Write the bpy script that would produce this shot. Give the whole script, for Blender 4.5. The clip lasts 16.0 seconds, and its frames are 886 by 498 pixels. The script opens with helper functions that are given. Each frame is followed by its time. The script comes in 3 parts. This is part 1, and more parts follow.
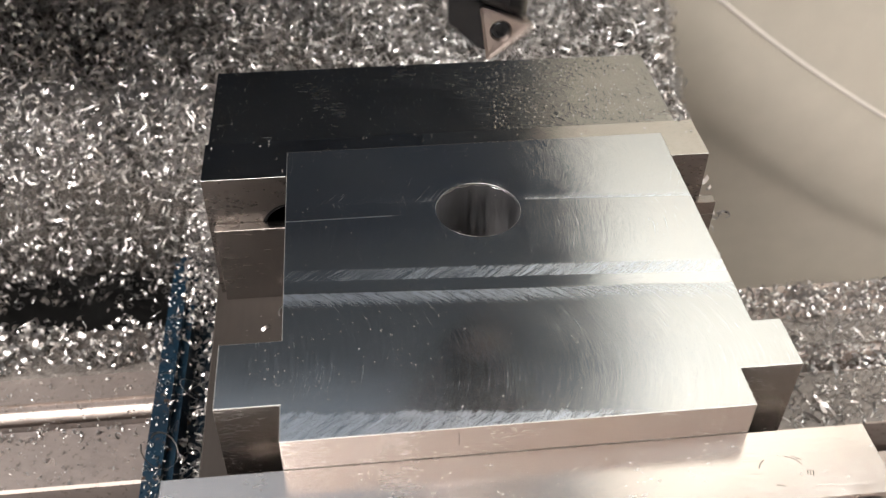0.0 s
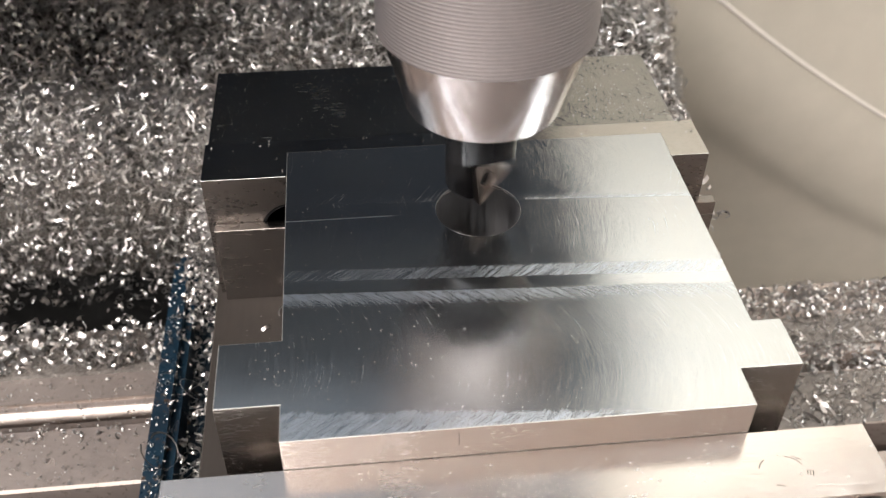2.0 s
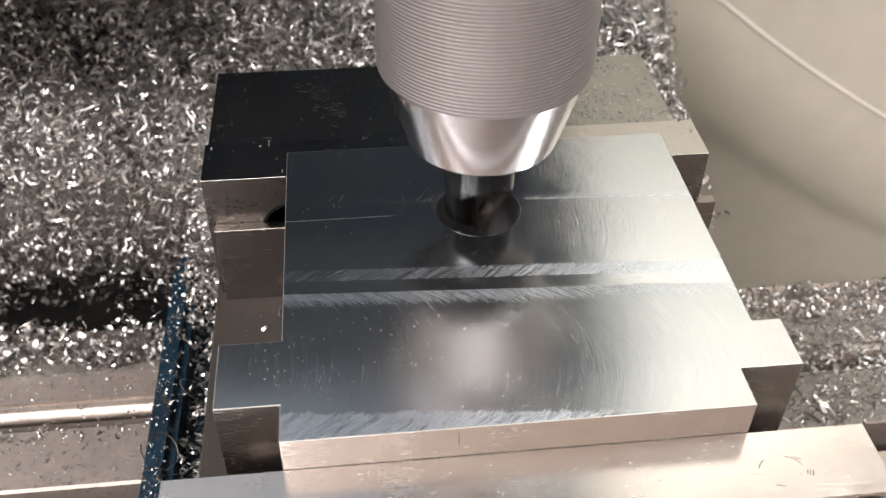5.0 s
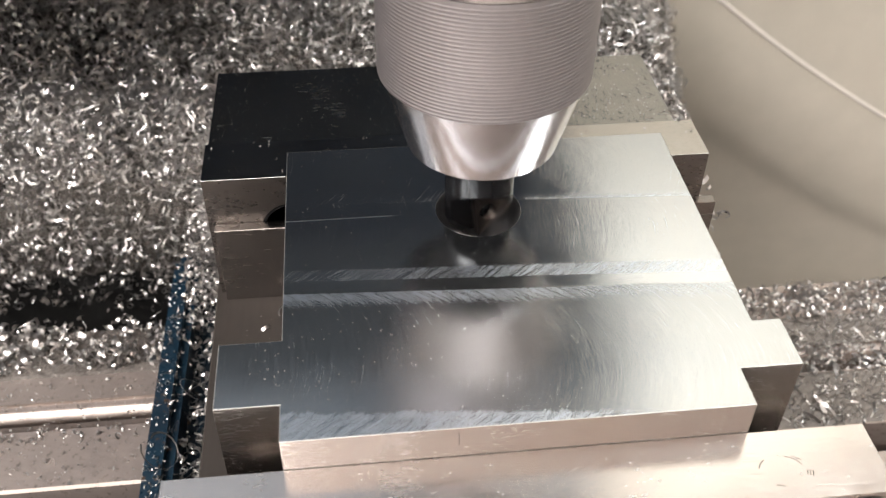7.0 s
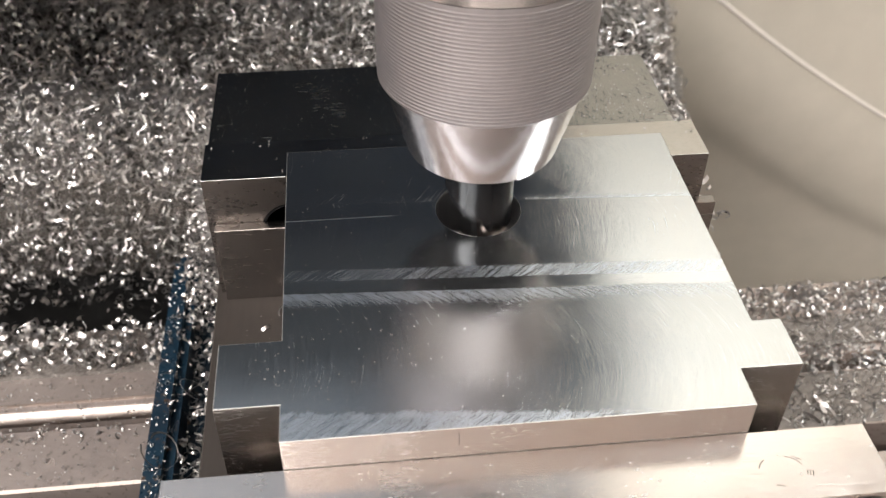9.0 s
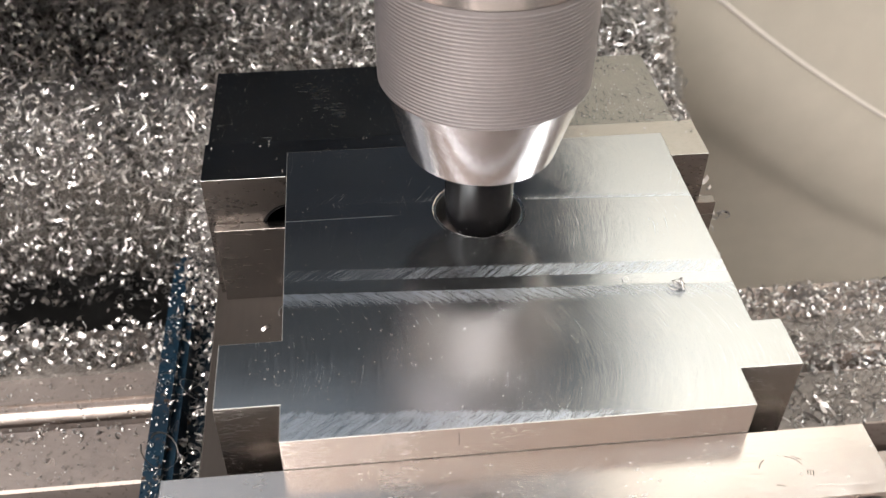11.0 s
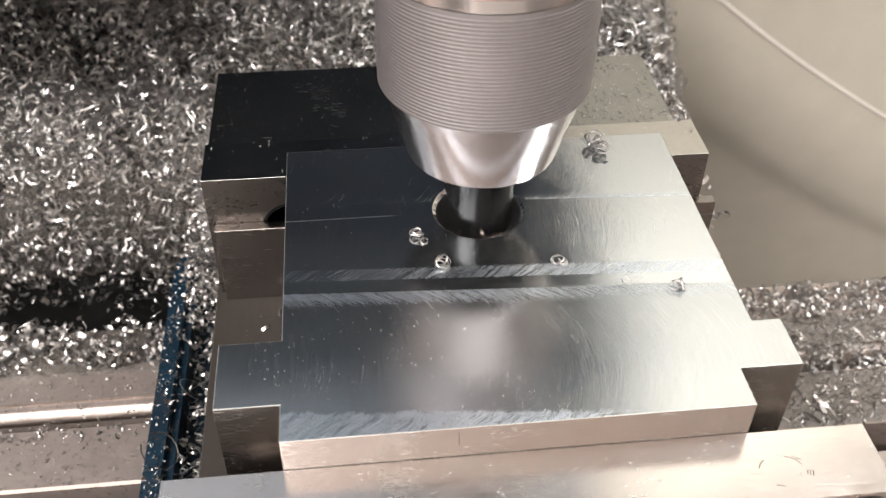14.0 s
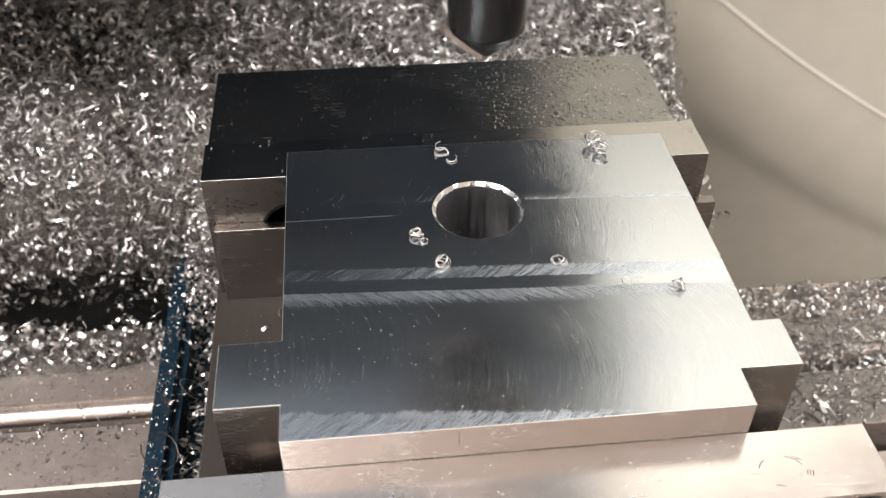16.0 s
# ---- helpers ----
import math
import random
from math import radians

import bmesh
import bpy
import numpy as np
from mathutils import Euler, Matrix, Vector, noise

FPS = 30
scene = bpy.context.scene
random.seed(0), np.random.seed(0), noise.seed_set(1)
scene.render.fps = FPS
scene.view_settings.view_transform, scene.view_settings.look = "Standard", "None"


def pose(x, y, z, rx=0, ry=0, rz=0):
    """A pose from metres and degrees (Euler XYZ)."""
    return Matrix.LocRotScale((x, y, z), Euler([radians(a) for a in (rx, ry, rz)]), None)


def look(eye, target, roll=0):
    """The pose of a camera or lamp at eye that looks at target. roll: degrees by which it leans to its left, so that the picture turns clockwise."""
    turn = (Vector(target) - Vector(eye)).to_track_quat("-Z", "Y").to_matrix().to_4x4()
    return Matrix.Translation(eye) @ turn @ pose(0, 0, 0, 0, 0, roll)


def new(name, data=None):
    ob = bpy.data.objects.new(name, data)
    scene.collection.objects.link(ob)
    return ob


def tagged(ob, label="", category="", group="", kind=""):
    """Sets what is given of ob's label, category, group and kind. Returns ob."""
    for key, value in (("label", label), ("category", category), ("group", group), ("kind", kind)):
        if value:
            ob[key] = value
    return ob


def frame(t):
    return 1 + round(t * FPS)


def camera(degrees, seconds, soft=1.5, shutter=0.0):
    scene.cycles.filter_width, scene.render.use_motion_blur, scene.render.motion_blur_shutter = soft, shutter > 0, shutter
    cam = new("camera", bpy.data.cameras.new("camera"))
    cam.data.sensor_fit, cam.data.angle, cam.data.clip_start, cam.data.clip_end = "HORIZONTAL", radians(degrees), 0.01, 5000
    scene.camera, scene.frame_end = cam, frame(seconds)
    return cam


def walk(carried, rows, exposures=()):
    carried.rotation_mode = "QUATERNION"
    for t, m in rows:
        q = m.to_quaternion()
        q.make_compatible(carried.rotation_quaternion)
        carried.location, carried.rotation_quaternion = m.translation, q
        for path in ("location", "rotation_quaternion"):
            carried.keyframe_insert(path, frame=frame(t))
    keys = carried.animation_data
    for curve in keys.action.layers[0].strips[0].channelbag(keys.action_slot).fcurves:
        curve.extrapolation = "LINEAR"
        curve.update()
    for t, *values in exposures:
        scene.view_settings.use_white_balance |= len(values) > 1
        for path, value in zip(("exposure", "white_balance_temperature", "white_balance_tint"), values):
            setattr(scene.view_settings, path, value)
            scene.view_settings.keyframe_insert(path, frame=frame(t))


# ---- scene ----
# One plan unit is 1.12 mm; the vise jaws are 150 mm wide.
U = 0.00112
PI = math.pi


def loc(x, y, z):
    return Vector((x * U, y * U, z * U))


# ---------------------------------------------------------------- camera
cam = camera(50.04, 16.0, soft=1.25, shutter=0.55)
cam.data.dof.use_dof, cam.data.dof.focus_distance, cam.data.dof.aperture_fstop = True, 0.25, 25.0
EYE = Vector((-28.07, -171.49, 140.09))
P_, Y_ = radians(41.35), radians(6.617)
AIM = EYE + 200 * Vector((math.sin(Y_) * math.cos(P_), math.cos(Y_) * math.cos(P_), -math.sin(P_)))
STAND = look(EYE * U, AIM * U, 0.789)
walk(cam, [(0, STAND), (16, STAND)], exposures=[(0, 0.0), (13.4, 0.0), (13.5, -0.1), (13.6, 0.0), (16, 0.0)])

# ---------------------------------------------------------------- light
world = bpy.data.worlds.new("world")
world.use_nodes = True
world.node_tree.nodes["Background"].inputs[0].default_value = (0.9, 0.95, 1.0, 1)
world.node_tree.nodes["Background"].inputs[1].default_value = 0.15
scene.world = world


def area(name, eye, target, sx, sy, watts, colour):
    data = bpy.data.lights.new(name, "AREA")
    data.shape, data.size, data.size_y, data.energy, data.color = "RECTANGLE", sx, sy, watts, colour
    ob = new(name, data)
    ob.matrix_world = look(Vector(eye), Vector(target))
    return ob


# machine lamp on the right, machine strip on the left, shop tube in front
area("machine_lamp", (0.45, 0.07, 0.87), (0.22, 0.42, 0.20), 0.22, 0.30, 8.2, (0.965, 1.0, 0.99))
area("led_strip", (-0.245, 0.045, 0.50), (0.0, -0.02, 0.0), 0.035, 0.10, 0.12, (1.0, 0.99, 0.97))
area("ceiling_tube_light", (-0.95, -0.9, 1.25), (-0.15, 0.05, 0), 1.25, 0.3, 64, (1.0, 0.965, 0.945))
# added fill: brightens the wall behind the camera for the nose's reflections
area("wall_fill", (-0.2, -1.1, 0.95), (-0.3, -2.0, 0.15), 2.6, 0.2, 74, (1.0, 0.985, 0.97))

# ---------------------------------------------------------------- node helpers


class Nodes:
    def __init__(self, name):
        self.m = bpy.data.materials.new(name)
        self.m.use_nodes = True
        self.t = self.m.node_tree
        self.b = self.t.nodes["Principled BSDF"]
        self.pos = self.add("ShaderNodeNewGeometry").outputs["Position"]

    def add(self, kind, **props):
        n = self.t.nodes.new(kind)
        for k, v in props.items():
            setattr(n, k, v)
        return n

    def put(self, socket, v):
        if isinstance(v, bpy.types.NodeSocket):
            self.t.links.new(v, socket)
        else:
            socket.default_value = v

    def math(self, op, a, b=0.0, c=0.0):
        n = self.add("ShaderNodeMath", operation=op)
        for s, v in zip(n.inputs, (a, b, c)):
            self.put(s, v)
        return n.outputs[0]

    def xyz(self, v):
        n = self.add("ShaderNodeSeparateXYZ")
        self.put(n.inputs[0], v)
        return n.outputs

    def vec(self, x, y, z):
        n = self.add("ShaderNodeCombineXYZ")
        for s, v in zip(n.inputs, (x, y, z)):
            self.put(s, v)
        return n.outputs[0]

    def scaled(self, v, s):
        n = self.add("ShaderNodeVectorMath", operation="MULTIPLY")
        self.put(n.inputs[0], v)
        n.inputs[1].default_value = s
        return n.outputs[0]

    def noise(self, v, scale, detail=3.0, rough=0.55):
        n = self.add("ShaderNodeTexNoise")
        self.put(n.inputs["Vector"], v)
        n.inputs["Scale"].default_value = scale
        n.inputs["Detail"].default_value = detail
        n.inputs["Roughness"].default_value = rough
        return n.outputs["Fac"]

    def ramp(self, f, lo, hi, a=0.0, b=1.0):
        n = self.add("ShaderNodeMapRange")
        for s, v in zip(n.inputs, (f, lo, hi, a, b)):
            self.put(s, v)
        return n.outputs[0]

    def mix(self, f, a, b):
        n = self.add("ShaderNodeMix", data_type="RGBA")
        self.put(n.inputs[0], f)
        self.put(n.inputs[6], (*a, 1) if isinstance(a, tuple) else a)
        self.put(n.inputs[7], (*b, 1) if isinstance(b, tuple) else b)
        return n.outputs[2]

    def bump(self, h, strength, dist):
        n = self.add("ShaderNodeBump")
        n.inputs["Strength"].default_value = strength
        n.inputs["Distance"].default_value = dist
        self.put(n.inputs["Height"], h)
        self.put(self.b.inputs["Normal"], n.outputs[0])

    def done(self, colour, metal=0.0, rough=0.5, spec=0.5):
        self.put(self.b.inputs["Base Color"], (*colour, 1) if isinstance(colour, tuple) else colour)
        self.put(self.b.inputs["Metallic"], metal)
        self.put(self.b.inputs["Roughness"], rough)
        self.b.inputs["Specular IOR Level"].default_value = spec
        return self.m


def metal_mat(name, c1, c2, rough=(0.2, 0.35), stretch=(1, 1, 1), scale=900.0, bump=0.06, dirt=0.0, metal=1.0):
    """Ground or cast metal: fine grain along one direction, broad stains."""
    n = Nodes(name)
    grain = n.noise(n.scaled(n.pos, stretch), scale, 4)
    stain = n.noise(n.pos, 45.0, 5, 0.65)
    col = n.mix(n.ramp(stain, 0.25, 0.75), c1, c2)
    if dirt:
        spots = n.ramp(n.noise(n.pos, 420.0, 3, 0.7), 0.58, 0.72)
        col = n.mix(n.math("MULTIPLY", spots, dirt), col, (0.035, 0.03, 0.025))
    r = n.math("ADD", n.ramp(grain, 0.3, 0.7, rough[0], rough[1]), n.ramp(stain, 0.2, 0.8, -0.05, 0.07))
    n.bump(grain, bump, 0.0004)
    return n.done(col, metal, r)


def milled_mat():
    """Fly-cut face: fine arcs swept across each pass, hatched overlap bands where the passes meet, stray scratches."""
    n = Nodes("milled_aluminium")
    x, y, z = n.xyz(n.scaled(n.pos, (1 / U, 1 / U, 1 / U)))
    yt = n.math("ADD", y, n.math("MULTIPLY", x, 0.055))

    def mul(*v):
        r = v[0]
        for w in v[1:]:
            r = n.math("MULTIPLY", r, w)
        return r

    def most(*v):
        r = v[0]
        for w in v[1:]:
            r = n.math("MAXIMUM", r, w)
        return r

    def arcs(yc, r, sign):
        d = n.math("SUBTRACT", yt, yc)
        root = n.math("SQRT", n.math("MAXIMUM", n.math("SUBTRACT", r * r, mul(d, d)), 0.01))
        return n.math("ADD", x, mul(root, sign))

    # rear pass above 3, middle pass to -27, front pass
    first = n.ramp(yt, 3.1, 3.4)
    second = n.ramp(yt, -27.2, -26.8)
    u1, u2, u3 = arcs(20, 26, -1.0), arcs(-4, 27, -1.0), arcs(-46, 30, -1.0)
    u23 = n.math("ADD", mul(second, u2), mul(n.math("SUBTRACT", 1.0, second), u3))
    u = n.math("ADD", mul(first, u1), mul(n.math("SUBTRACT", 1.0, first), u23))

    def lines(scale, along, seed, lo, hi):
        return n.ramp(n.noise(n.vec(u, mul(yt, along), seed), scale, 3, 0.75), lo, hi)

    patch = n.ramp(n.noise(n.pos, 60.0, 3), 0.36, 0.62, 0.4, 1.0)
    fine = lines(6.0, 0.035, 0.0, 0.47, 0.66)
    coarse = lines(1.3, 0.02, 4.0, 0.42, 0.68)
    thin = mul(lines(5.0, 0.014, 8.0, 0.54, 0.68), patch)
    groove = mul(lines(3.0, 0.02, 11.0, 0.50, 0.64), n.ramp(n.noise(n.pos, 110.0, 3), 0.38, 0.58, 0.35, 1.0))
    # stray scratches that cross the arcs
    sx = n.math("ADD", x, mul(yt, 0.75))
    scratch = mul(0.4, n.ramp(n.noise(n.vec(sx, mul(yt, 0.06), 3.0), 4.4, 3, 0.7), 0.60, 0.70), n.ramp(n.noise(n.pos, 40.0, 2), 0.45, 0.6))

    def band(v, front, back, soft_front, soft_back):
        """Strip between two lines, each edge crisp or feathered."""
        return mul(n.ramp(v, front, front + soft_front), n.ramp(v, back - soft_back, back, 1.0, 0.0))

    ragged = n.math("ADD", yt, n.ramp(n.noise(n.vec(x, 0.0, 0.0), 1.6, 3, 0.7), 0.3, 0.7, -0.35, 0.35))
    rear_reach = n.math("MAXIMUM", n.ramp(x, -34.0, -12.0, 0.0, 0.45), n.ramp(x, 8.0, 12.0, 0.0, 0.85))
    # forward mask weakens leftwards: the chuck's shade on the band is put in
    forward = most(mul(band(ragged, -23.6, -19.2, 0.3, 0.9), n.ramp(x, -44.0, -14.0, 0.5, 1.0)), mul(band(yt, 3.0, 5.8, 0.3, 2.4), rear_reach))
    back_two = mul(band(ragged, -32.0, -27.0, 3.0, 0.3), n.ramp(x, 2.0, 30.0, 1.0, 0.45))
    # wedge of overlap along the front edge, wide at one end
    wedge = n.math("ADD", y, n.math("ADD", mul(x, 0.085), n.ramp(n.noise(n.vec(x, 5.0, 0.0), 0.5, 3, 0.6), 0.3, 0.7, -0.5, 0.5)))
    front_edge = mul(n.ramp(wedge, -60.9, -59.9, 0.8, 0.0), n.ramp(x, 8.0, 32.0, 1.0, 0.0))

    def hatching(lean, seed):
        hu = n.math("ADD", x, mul(yt, lean))
        rows = n.ramp(n.noise(n.vec(hu, mul(yt, 0.05), seed), 5.6, 4, 0.8), 0.40, 0.62, 0.2, 1.0)
        return mul(rows, n.ramp(n.noise(n.vec(hu, seed, 2.0), 0.5, 2), 0.35, 0.62, 0.6, 1.0))

    ahead = hatching(-1.35, 0.0)
    hatched = most(mul(forward, ahead), mul(back_two, hatching(1.35, 6.0)), mul(front_edge, ahead))
    # the thin line where the second cut ran out
    off = n.math("ABSOLUTE", n.math("SUBTRACT", y, -0.6))
    run_out = mul(n.ramp(off, 0.10, 0.35, 1.0, 0.0), n.ramp(x, -22.0, -14.0, 0.8, 0.0))
    cloud = n.noise(n.pos, 28.0, 4, 0.6)
    smear = n.noise(n.scaled(n.pos, (0.35, 1, 1)), 90.0, 4, 0.65)
    specks = n.ramp(n.noise(n.pos, 700.0, 2, 0.5), 0.70, 0.74)
    rough = n.math("ADD", n.math("ADD", n.ramp(coarse, 0.0, 1.0, 0.078, 0.118), mul(fine, 0.08)), mul(most(mul(thin, n.ramp(second, 0.0, 1.0, 0.3, 0.6)), mul(scratch, 0.6), run_out), 0.26))
    rough = n.math("ADD", rough, mul(hatched, 0.34))
    rough = n.math("ADD", rough, n.math("ADD", n.ramp(cloud, 0.3, 0.75, -0.015, 0.035), n.ramp(smear, 0.4, 0.7, -0.01, 0.03)))
    height = n.math("ADD", n.math("ADD", mul(fine, 0.25), mul(groove, 0.3)), n.math("ADD", mul(hatched, 0.6), mul(coarse, 0.1)))
    n.bump(height, 0.10, 0.00016)
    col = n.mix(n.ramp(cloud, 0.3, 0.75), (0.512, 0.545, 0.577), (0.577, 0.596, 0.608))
    # the front pass is rougher and darker, the two behind it lighter
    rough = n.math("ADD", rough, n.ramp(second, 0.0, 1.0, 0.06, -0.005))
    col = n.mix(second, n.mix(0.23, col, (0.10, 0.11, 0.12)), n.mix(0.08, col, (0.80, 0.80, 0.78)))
    # bluish sheen on the hatching and scratches is put into the colour
    col = n.mix(mul(hatched, 0.7), col, (0.74, 0.83, 0.95))
    col = n.mix(mul(most(thin, scratch, run_out), 0.4), col, (0.74, 0.80, 0.88))
    col = n.mix(mul(specks, 0.5), col, (0.85, 0.85, 0.83))
    return n.done(col, 0.99, rough)


M_MILLED = milled_mat()
M_SIDE = metal_mat("machined_side", (0.55, 0.52, 0.498), (0.465, 0.442, 0.424), (0.16, 0.27), (1, 1, 8), 500, 0.05)
M_BORE = metal_mat("bored_wall", (0.33, 0.33, 0.34), (0.43, 0.43, 0.44), (0.28, 0.46), (1, 1, 0.05), 900, 0.08)
M_CHAMFER = metal_mat("fresh_cut_chamfer", (0.80, 0.80, 0.80), (0.62, 0.62, 0.62), (0.16, 0.34), (1, 1, 1), 500, 0.2)
M_EDGE = metal_mat("burred_edge", (0.66, 0.66, 0.64), (0.48, 0.48, 0.46), (0.4, 0.55), (1, 1, 1), 500, 0.3)
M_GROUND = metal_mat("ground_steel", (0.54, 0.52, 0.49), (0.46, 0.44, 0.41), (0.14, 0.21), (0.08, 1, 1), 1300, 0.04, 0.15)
M_MOVING = metal_mat("ground_moving_jaw", (0.66, 0.60, 0.565), (0.60, 0.56, 0.54), (0.25, 0.35), (0.3, 1, 1), 1100, 0.05, 0.1)


def oiled_jaw_mat():
    """Dark steel under an oil film that beads into small drops."""
    n = Nodes("oil_beaded_steel")
    x, y, z = n.xyz(n.scaled(n.pos, (1 / U, 1 / U, 1 / U)))
    stain = n.noise(n.pos, 45.0, 5, 0.65)
    wet = n.math("MULTIPLY", n.ramp(n.noise(n.pos, 90.0, 3), 0.36, 0.56), n.ramp(x, -10.0, 30.0, 0.12, 1.0))
    bead = n.ramp(n.noise(n.pos, 620.0, 2, 0.5), 0.55, 0.70)
    grain = n.noise(n.scaled(n.pos, (0.3, 1, 1)), 1000.0, 4)
    col = n.mix(n.ramp(stain, 0.35, 0.7), (0.36, 0.355, 0.335), (0.31, 0.305, 0.29))
    rough = n.math("ADD", n.ramp(grain, 0.3, 0.7, 0.20, 0.26), n.ramp(stain, 0.4, 0.75, -0.02, 0.06))
    n.bump(n.math("ADD", n.math("MULTIPLY", n.math("MULTIPLY", bead, wet), 1.0), n.math("MULTIPLY", grain, 0.04)), 0.42, 0.0003)
    return n.done(col, 1.0, rough)


M_OILJAW = oiled_jaw_mat()
M_PARALLEL = metal_mat("oiled_parallel_steel", (0.27, 0.245, 0.23), (0.20, 0.185, 0.17), (0.20, 0.28), (0.1, 1, 1), 900, 0.04, 0.15)
# near-black: the deep shade behind the table is put into the colour
M_GAPBLACK = metal_mat("gap_black_casting", (0.004, 0.004, 0.004), (0.007, 0.0065, 0.006), (0.4, 0.6), (1, 1, 1), 300, 0.2, 0.0, 0.0)
M_FRONT = metal_mat("ground_front_jaw", (0.70, 0.655, 0.63), (0.67, 0.635, 0.615), (0.19, 0.26), (0.3, 1, 1), 1300, 0.04, 0.0)
M_JAWSIDE = metal_mat("darkened_jaw_side", (0.19, 0.172, 0.16), (0.14, 0.127, 0.118), (0.24, 0.34), (0.5, 1, 1), 900, 0.04, 0.2)
M_BED = metal_mat("worn_iron_bed", (0.045, 0.037, 0.032), (0.032, 0.027, 0.023), (0.55, 0.65), (1, 0.1, 1), 700, 0.06, 0.4, 0.35)
M_DUST_DARK = metal_mat("dust_and_darkening", (0.20, 0.178, 0.16), (0.12, 0.106, 0.095), (0.45, 0.62), (1, 1, 1), 700, 0.9, 0.8, 0.45)
M_TABLE = metal_mat("worn_iron_table", (0.41, 0.35, 0.318), (0.30, 0.258, 0.236), (0.38, 0.54), (0.4, 1, 1), 600, 0.2, 0.75, 0.7)
M_WORN = metal_mat("worn_slot_edge", (0.40, 0.345, 0.31), (0.33, 0.285, 0.26), (0.28, 0.42), (0.1, 1, 1), 600, 0.1, 0.35)
M_CHUCK = metal_mat("satin_chuck_steel", (0.235, 0.215, 0.215), (0.21, 0.193, 0.192), (0.52, 0.6), (1, 1, 1), 900, 0.03)
M_POLISH = metal_mat("polished_chuck_nose", (0.47, 0.428, 0.415), (0.43, 0.395, 0.385), (0.12, 0.19), (1, 1, 0.05), 900, 0.02)
M_BLACK = metal_mat("black_oxide_steel", (0.004, 0.004, 0.005), (0.007, 0.0065, 0.0065), (0.16, 0.25), (1, 1, 1), 900, 0.03, 0.0, 0.0)
M_BLACK.node_tree.nodes["Principled BSDF"].inputs["Specular IOR Level"].default_value = 0.14
M_CARBIDE = metal_mat("coated_carbide", (0.16, 0.132, 0.118), (0.20, 0.168, 0.15), (0.28, 0.4), (1, 1, 1), 900, 0.08)
M_CHIP = metal_mat("bright_swarf", (0.66, 0.64, 0.625), (0.36, 0.345, 0.336), (0.24, 0.46), (1, 1, 1), 700, 0.2)
M_PILE = metal_mat("shaded_heap_base", (0.07, 0.062, 0.057), (0.12, 0.11, 0.10), (0.35, 0.55), (1, 1, 1), 700, 1.0)
M_HEAD = metal_mat("blue_grey_machine_paint", (0.140, 0.172, 0.208), (0.127, 0.156, 0.188), (0.35, 0.5), (1, 1, 1), 300, 0.15, 0.0, 0.0)
M_CAST = metal_mat("dark_machine_paint", (0.044, 0.064, 0.102), (0.054, 0.077, 0.122), (0.35, 0.5), (1, 1, 1), 300, 0.15, 0.0, 0.0)


def paint_mat(name, c1, c2, rough=0.4, chip=None):
    n = Nodes(name)
    f = n.noise(n.pos, 30.0, 5, 0.6)
    g = n.noise(n.pos, 260.0, 4, 0.7)
    col = n.mix(n.ramp(f, 0.35, 0.7), c1, c2)
    if chip:
        col = n.mix(n.ramp(g, 0.60, 0.66), col, chip)
    n.bump(g, 0.15, 0.0006)
    return n.done(col, 0.0, n.ramp(g, 0.3, 0.7, rough - 0.08, rough + 0.12))


M_BLUE = paint_mat("blue_vise_paint", (0.006, 0.022, 0.038), (0.007, 0.014, 0.023), 0.32, (0.06, 0.035, 0.022))
M_BEIGE = paint_mat("beige_enclosure_paint", (0.58, 0.53, 0.452), (0.54, 0.495, 0.422), 0.45)
# paler than the guard: the bead's highlight is put into the colour
M_BEADLIGHT = paint_mat("bead_highlight_paint", (0.74, 0.68, 0.63), (0.72, 0.66, 0.61), 0.45)
M_WALL = paint_mat("white_shop_wall", (0.73, 0.71, 0.68), (0.69, 0.67, 0.64), 0.7)
M_CEILING = paint_mat("cream_shop_ceiling", (0.72, 0.59, 0.53), (0.68, 0.56, 0.50), 0.7)
M_FLOOR = paint_mat("grey_shop_floor", (0.22, 0.21, 0.20), (0.16, 0.155, 0.15), 0.6)

# ---------------------------------------------------------------- mesh helpers
ORIGIN = {}


def mesh_of(name, bm, mats, at=(0, 0, 0), smooth=False):
    """A mesh in metres from a bmesh in plan units, about the point at."""
    o = Vector(at)
    for v in bm.verts:
        v.co = (v.co - o) * U
    bmesh.ops.recalc_face_normals(bm, faces=bm.faces)
    if smooth:
        for f in bm.faces:
            f.smooth = True
        for e in bm.edges:
            if len(e.link_faces) == 2 and e.calc_face_angle(0) > 0.6:
                e.smooth = False
    me = bpy.data.meshes.new(name)
    bm.to_mesh(me)
    bm.free()
    for m in mats if isinstance(mats, (list, tuple)) else [mats]:
        me.materials.append(m)
    return me


def thing(name, at, label, category, group="", kind=""):
    ob = new(name)
    ob.location = loc(*at)
    ob.empty_display_size = 0.01
    ORIGIN[ob.name] = Vector(at)
    return tagged(ob, label, category, group, kind)


def part(name, bm, material, parent, label="", smooth=False):
    at = ORIGIN[parent.name]
    ob = new(name, mesh_of(name, bm, material, at, smooth))
    ob.parent = parent
    ORIGIN[ob.name] = at
    return tagged(ob, label)


def solid(name, bm, material, at, label="", category="", group="", kind="", smooth=False):
    ob = new(name, mesh_of(name, bm, material, at, smooth))
    ob.location = loc(*at)
    ORIGIN[ob.name] = Vector(at)
    return tagged(ob, label, category, group, kind)


